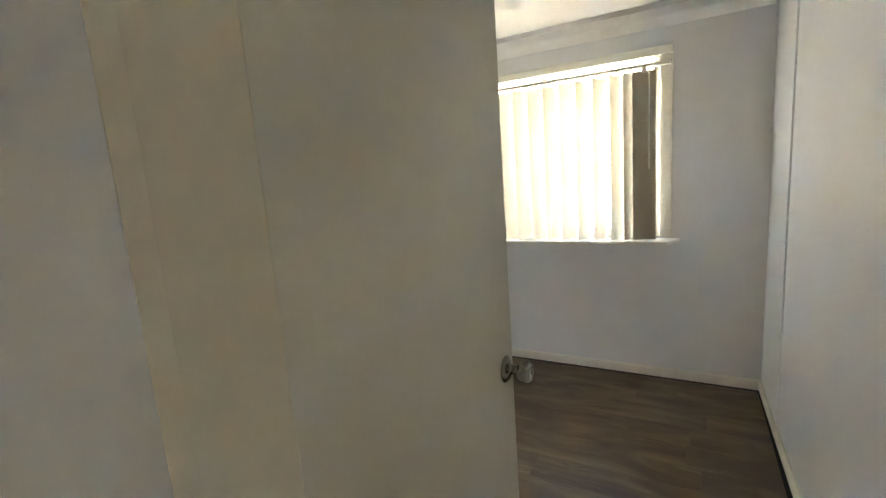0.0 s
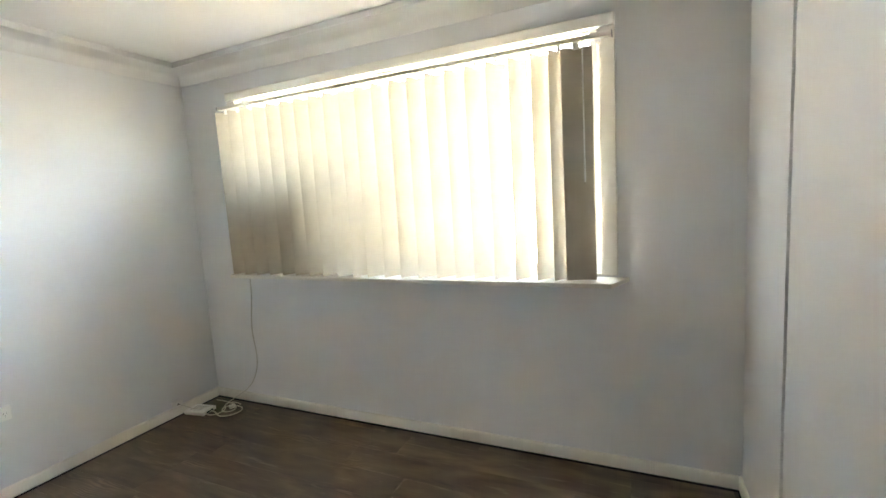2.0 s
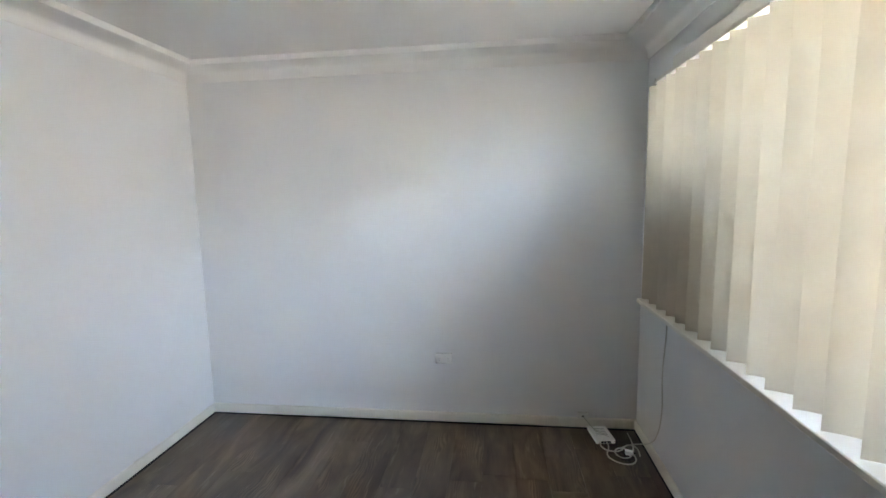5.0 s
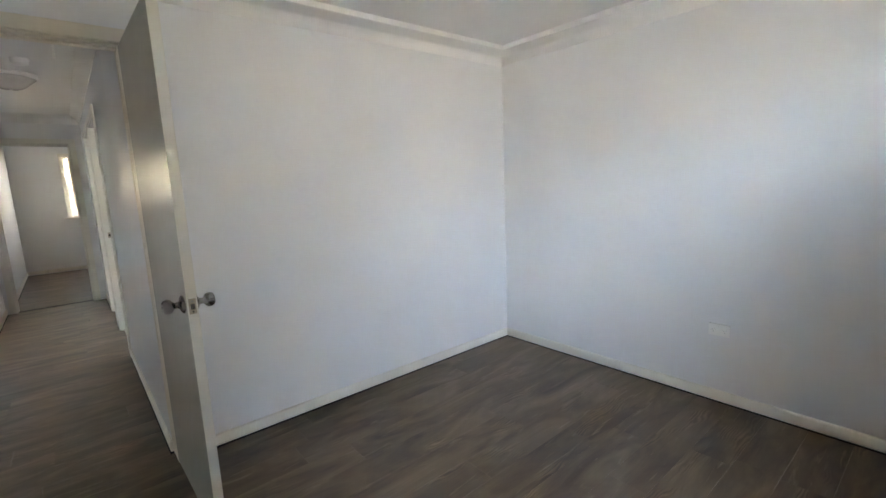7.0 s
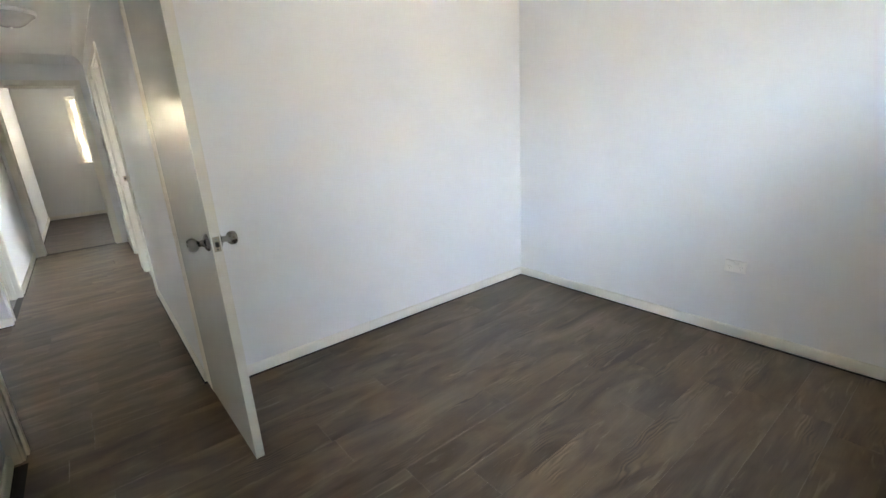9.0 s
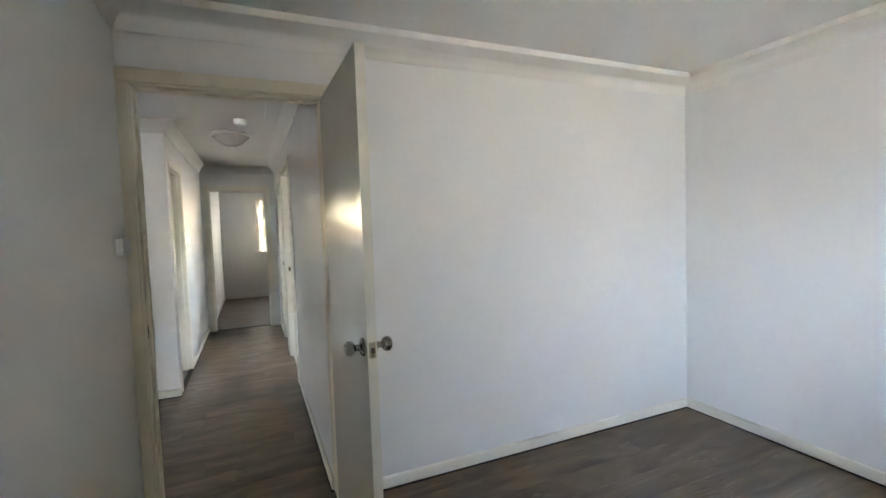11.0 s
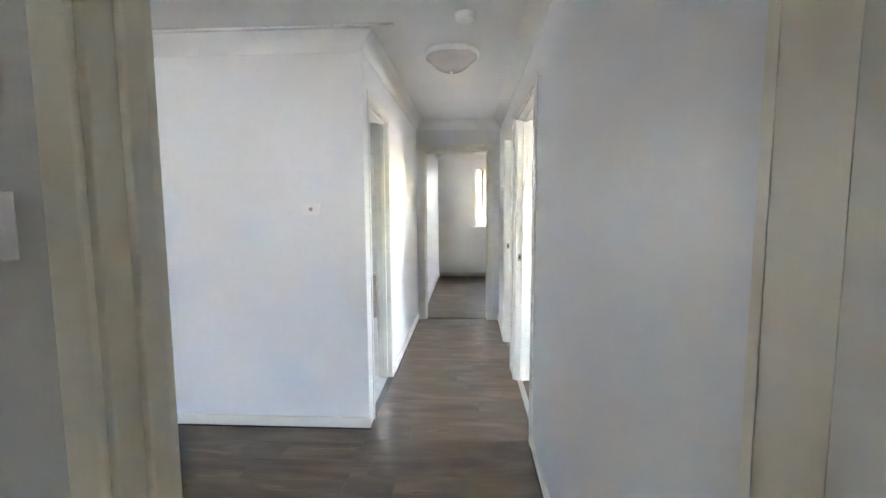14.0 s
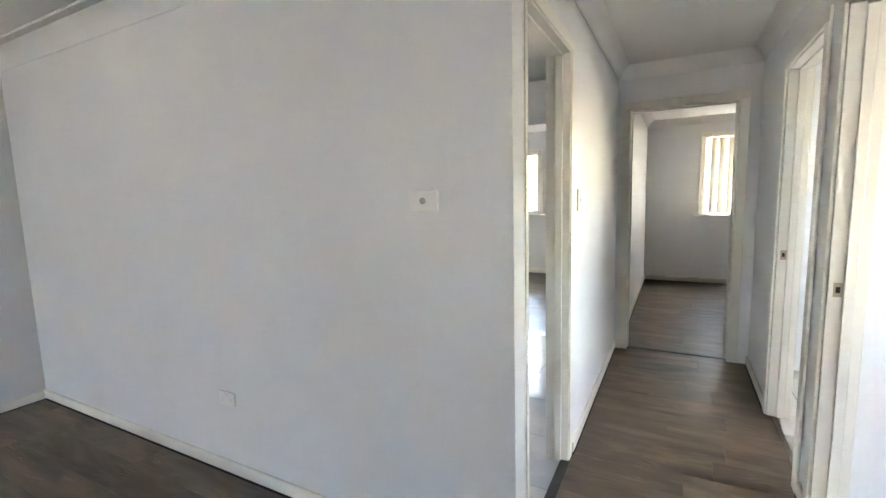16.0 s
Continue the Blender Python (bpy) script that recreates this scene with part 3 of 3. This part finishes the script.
# ---- modem and cables in the corner ----
def cable(name, pts, r, mat, label, category="cable"):
    cu = bpy.data.curves.new(name, "CURVE")
    cu.dimensions, cu.bevel_depth, cu.bevel_resolution, cu.resolution_u = "3D", r, 2, 8
    sp = cu.splines.new("NURBS")
    sp.points.add(len(pts) - 1)
    for p, q in zip(sp.points, pts):
        p.co = (*q, 1)
    sp.use_endpoint_u, sp.order_u = True, 4
    tmp = new(name + "_tmp", cu)
    me = bpy.data.meshes.new_from_object(tmp.evaluated_get(bpy.context.evaluated_depsgraph_get()))
    bpy.data.objects.remove(tmp)
    me.materials.clear()
    me.materials.append(mat)
    me.shade_smooth()
    return tagged(new(name, me), label, category)


def modem(x, y, turn):
    th = thing("modem", (x, y, 0), "small white plastic modem lying on the floor", "modem")
    th.rotation_euler = (0, 0, radians(turn))
    made = [part("case", b1(-0.085, 0.085, -0.06, 0.06, 0.004, 0.030, 0.006), PLASTIC, th)]
    for k in range(5):
        made.append(part("vent", b1(-0.05 + k * 0.018, -0.044 + k * 0.018, -0.035, 0.035, 0.0302, 0.0308), GREY_PLASTIC, th))
    for sx in (-1, 1):
        for sy in (-1, 1):
            made.append(part("foot", b1(sx * 0.07 - 0.006, sx * 0.07 + 0.006, sy * 0.048 - 0.006, sy * 0.048 + 0.006, 0.0, 0.0042), GREY_PLASTIC, th))
    made.append(part("socket", b1(0.0851, 0.0856, -0.03, 0.03, 0.010, 0.022), DARK, th))
    for ob in made:
        ob.matrix_parent_inverse = Matrix()


modem(-2.49, 3.225, 8)
cable("cable", [(-2.115, 3.452, 0.96), (-2.118, 3.455, 0.80), (-2.15, 3.455, 0.66), (-2.16, 3.455, 0.52), (-2.13, 3.455, 0.40), (-2.14, 3.45, 0.26), (-2.20, 3.445, 0.15), (-2.30, 3.44, 0.075), (-2.38, 3.42, 0.03), (-2.40, 3.36, 0.008), (-2.36, 3.30, 0.006)], 0.003, CORD, "thin white cable hanging from the window sill to the floor")
cable("cable", [(-2.40, 3.24, 0.018), (-2.35, 3.25, 0.010), (-2.30, 3.20, 0.005), (-2.22, 3.24, 0.005), (-2.19, 3.33, 0.005), (-2.25, 3.38, 0.006), (-2.33, 3.36, 0.012), (-2.36, 3.30, 0.02), (-2.31, 3.25, 0.012), (-2.24, 3.29, 0.011), (-2.27, 3.36, 0.012), (-2.38, 3.39, 0.010), (-2.46, 3.40, 0.008), (-2.54, 3.40, 0.006)], 0.0042, CORD, "coiled white cable on the floor beside the modem")
cable("cable", [(-2.41, 3.20, 0.016), (-2.36, 3.19, 0.008), (-2.32, 3.24, 0.006), (-2.33, 3.31, 0.006), (-2.39, 3.34, 0.006), (-2.42, 3.39, 0.006), (-2.36, 3.42, 0.006), (-2.29, 3.40, 0.006)], 0.004, CORD, "short white cable looped on the floor")


def plug(x, y, turn):
    th = thing("power_plug", (x, y, 0), "white power plug lying on the floor", "plug")
    th.rotation_euler = (0, 0, radians(turn))
    a = part("body", b1(-0.022, 0.022, -0.016, 0.016, 0.0, 0.026, 0.006), PLASTIC, th)
    b = part("prongs", box(b1(0.0221, 0.038, -0.009, -0.007, 0.010, 0.016), 0.0221, 0.038, 0.007, 0.009, 0.010, 0.016), STEEL, th)
    a.matrix_parent_inverse = b.matrix_parent_inverse = Matrix()


plug(-2.31, 3.345, 70)


def phone_socket(x, y, z):
    th = thing("phone_socket", (x, y, z), "small white phone socket on top of the skirting", "socket")
    part("cover", b1(x + 0.001, x + 0.024, y - 0.035, y + 0.035, z, z + 0.040, 0.004), PLASTIC, th)
    part("port", b1(x + 0.0242, x + 0.0248, y - 0.007, y + 0.007, z + 0.012, z + 0.022), DARK, th)


phone_socket(XW, 3.13, 0.0722)
cable("cable", [(XW + 0.025, 3.13, 0.088), (XW + 0.05, 3.14, 0.086), (-2.52, 3.17, 0.05), (-2.49, 3.20, 0.036), (-2.46, 3.25, 0.035), (-2.41, 3.29, 0.02)], 0.003, CORD, "short white phone cable over the modem")

# ---- outdoors ----
tagged(part("ground", b1(-300, 300, -300, 300, -0.6, -0.45), GRASS), "dry lawn around the house", "ground", kind="structure")
tagged(part("fence", b1(-9, 12, -14.2, -14.0, -0.45, 1.5), BRICK), "pinkish brick boundary wall", "fence", kind="structure")
# Unseen box, added to shade the lower left of the bedroom blind.
tagged(part("cabinet", b1(-2.9, -1.02, 3.615, 4.1, -0.45, 1.66), SHADE_BOX), "unseen beige box added outside to shade the blind at lower left", "cabinet", kind="structure")


# Unseen house, added to hide the low sky and reflect light into the bedroom.
def house(x0, x1, y0, y1, eave, ridge):
    th = thing("house", ((x0 + x1) / 2, (y0 + y1) / 2, -0.45), "unseen hip-roofed house added to block low sky and bounce light", "house", kind="structure")
    part("wall", b1(x0, x1, y0, y1, -0.45, eave), STUCCO, th)
    bm = bmesh.new()
    o = 0.5
    lo = [bm.verts.new(p) for p in ((x0 - o, y0 - o, eave), (x1 + o, y0 - o, eave), (x1 + o, y1 + o, eave), (x0 - o, y1 + o, eave))]
    ym, h = (y0 + y1) / 2, (y1 - y0) / 2
    a, b = bm.verts.new((x0 + h, ym, ridge)), bm.verts.new((x1 - h, ym, ridge))
    for f in ((lo[0], lo[1], b, a), (lo[1], lo[2], b), (lo[2], lo[3], a, b), (lo[3], lo[0], a), tuple(reversed(lo))):
        bm.faces.new(f)
    part("roof", bm, ROOF, th)


house(-16, 14, 12.5, 20.0, 2.7, 5.1)

# ---- floors, piece by piece ----
PLANK_W, PLANK_L = 0.182, 1.22
plank_meshes = {}


def plank_mesh(length, width):
    key = (round(length, 2), round(width, 3))
    if key not in plank_meshes:
        bm = bmesh.new()
        l, w, e = length / 2 - 0.0002, width / 2 - 0.0002, 0.0003
        lo = [bm.verts.new((x, y, -0.003)) for x, y in ((-l, -w), (l, -w), (l, w), (-l, w))]
        mid = [bm.verts.new((x, y, -0.0003)) for x, y in ((-l, -w), (l, -w), (l, w), (-l, w))]
        hi = [bm.verts.new((x, y, 0)) for x, y in ((e - l, e - w), (l - e, e - w), (l - e, w - e), (e - l, w - e))]
        for a, b in ((lo, mid), (mid, hi)):
            for n in range(4):
                k = (n + 1) % 4
                bm.faces.new((a[n], a[k], b[k], b[n]))
        bm.faces.new(hi)
        plank_meshes[key] = mesh_of("plank", bm, WOOD)
    return plank_meshes[key]


def plank_floor(name, x0, x1, y0, y1, label):
    base = tagged(part(name, b1(x0, x1, y0, y1, -0.12, -0.0035), UNDER), label, "floor", kind="structure")
    rnd = random.Random(name)
    y, row = y0, 0
    while y < y1 - 0.01:
        w = min(PLANK_W, y1 - y)
        x = x0 - rnd.uniform(0.1, 0.9) * PLANK_L
        if (x1 - x) % PLANK_L < 0.06:
            x -= 0.08
        while x < x1 - 0.005:
            a, b = max(x, x0), min(x + PLANK_L, x1)
            if b - a > 0.03:
                ob = new("plank", plank_mesh(b - a, w))
                ob.parent = base
                ob.location = ((a + b) / 2, y + w / 2, 0)
            x += PLANK_L
        y += PLANK_W
        row += 1


def tile_floor(name, x0, x1, y0, y1, size, mat, label):
    base = tagged(part(name, b1(x0, x1, y0, y1, -0.12, -0.003), GROUT), label, "floor", kind="structure")
    cut = {}
    x = x0
    while x < x1 - 0.02:
        w = min(size, x1 - x)
        y = y1
        while y > y0 + 0.02:
            h = min(size, y - y0)
            key = (round(w, 3), round(h, 3))
            if key not in cut:
                a, b = w / 2 - 0.002, h / 2 - 0.002
                cut[key] = mesh_of("tile", b1(-a, a, -b, b, -0.0028, 0.0, 0.0008), mat)
            ob = new("tile", cut[key])
            ob.parent = base
            ob.location = (x + w / 2, y - h / 2, 0)
            y -= size
        x += size


VINYL = "dark grey-brown wood-look vinyl plank floor"
plank_floor("floor_bedroom", XW, XE_S, 0.49, YN, VINYL)
plank_floor("floor_hall", HW - 0.05, HE, YE - 0.06, 0.49, VINYL)
plank_floor("floor_living", HE, XL, YL, YN, VINYL)
plank_floor("floor_end_room", XW, 0.97, YF, YE - 0.06, VINYL)
plank_floor("floor_side_bedroom", XW, HW - 0.05, -2.56, 0.43, VINYL)
plank_floor("floor_dining", 1.09, XL, YF, YE - 0.06, VINYL)
tile_floor("floor_kitchen", HE, XL, YE - 0.06, YL - T, 0.45, TILE, "pale glossy square kitchen floor tiles")
tile_floor("floor_bathroom", XW, HW - 0.02, YE, -2.66, 0.30, BATH_TILE, "white bathroom floor tiles")
tagged(part("threshold", b1(HE - 0.012, HE + 0.034, -2.48, YL - T - 0.022, 0.0005, 0.007, 0.002), RUBBER), "black rubber-edged threshold strip at the kitchen door", "trim", kind="structure")
tagged(part("threshold", b1(HW - 0.06, HW - 0.02, -2.47, -1.53, 0.0005, 0.006, 0.002), STRIP), "metal threshold strip at the side bedroom door", "trim", kind="structure")
tagged(part("threshold", b1(0.15, 0.90, YE - 0.075, YE - 0.045, 0.0005, 0.005, 0.002), RUBBER), "dark joint strip under the end room door", "trim", kind="structure")
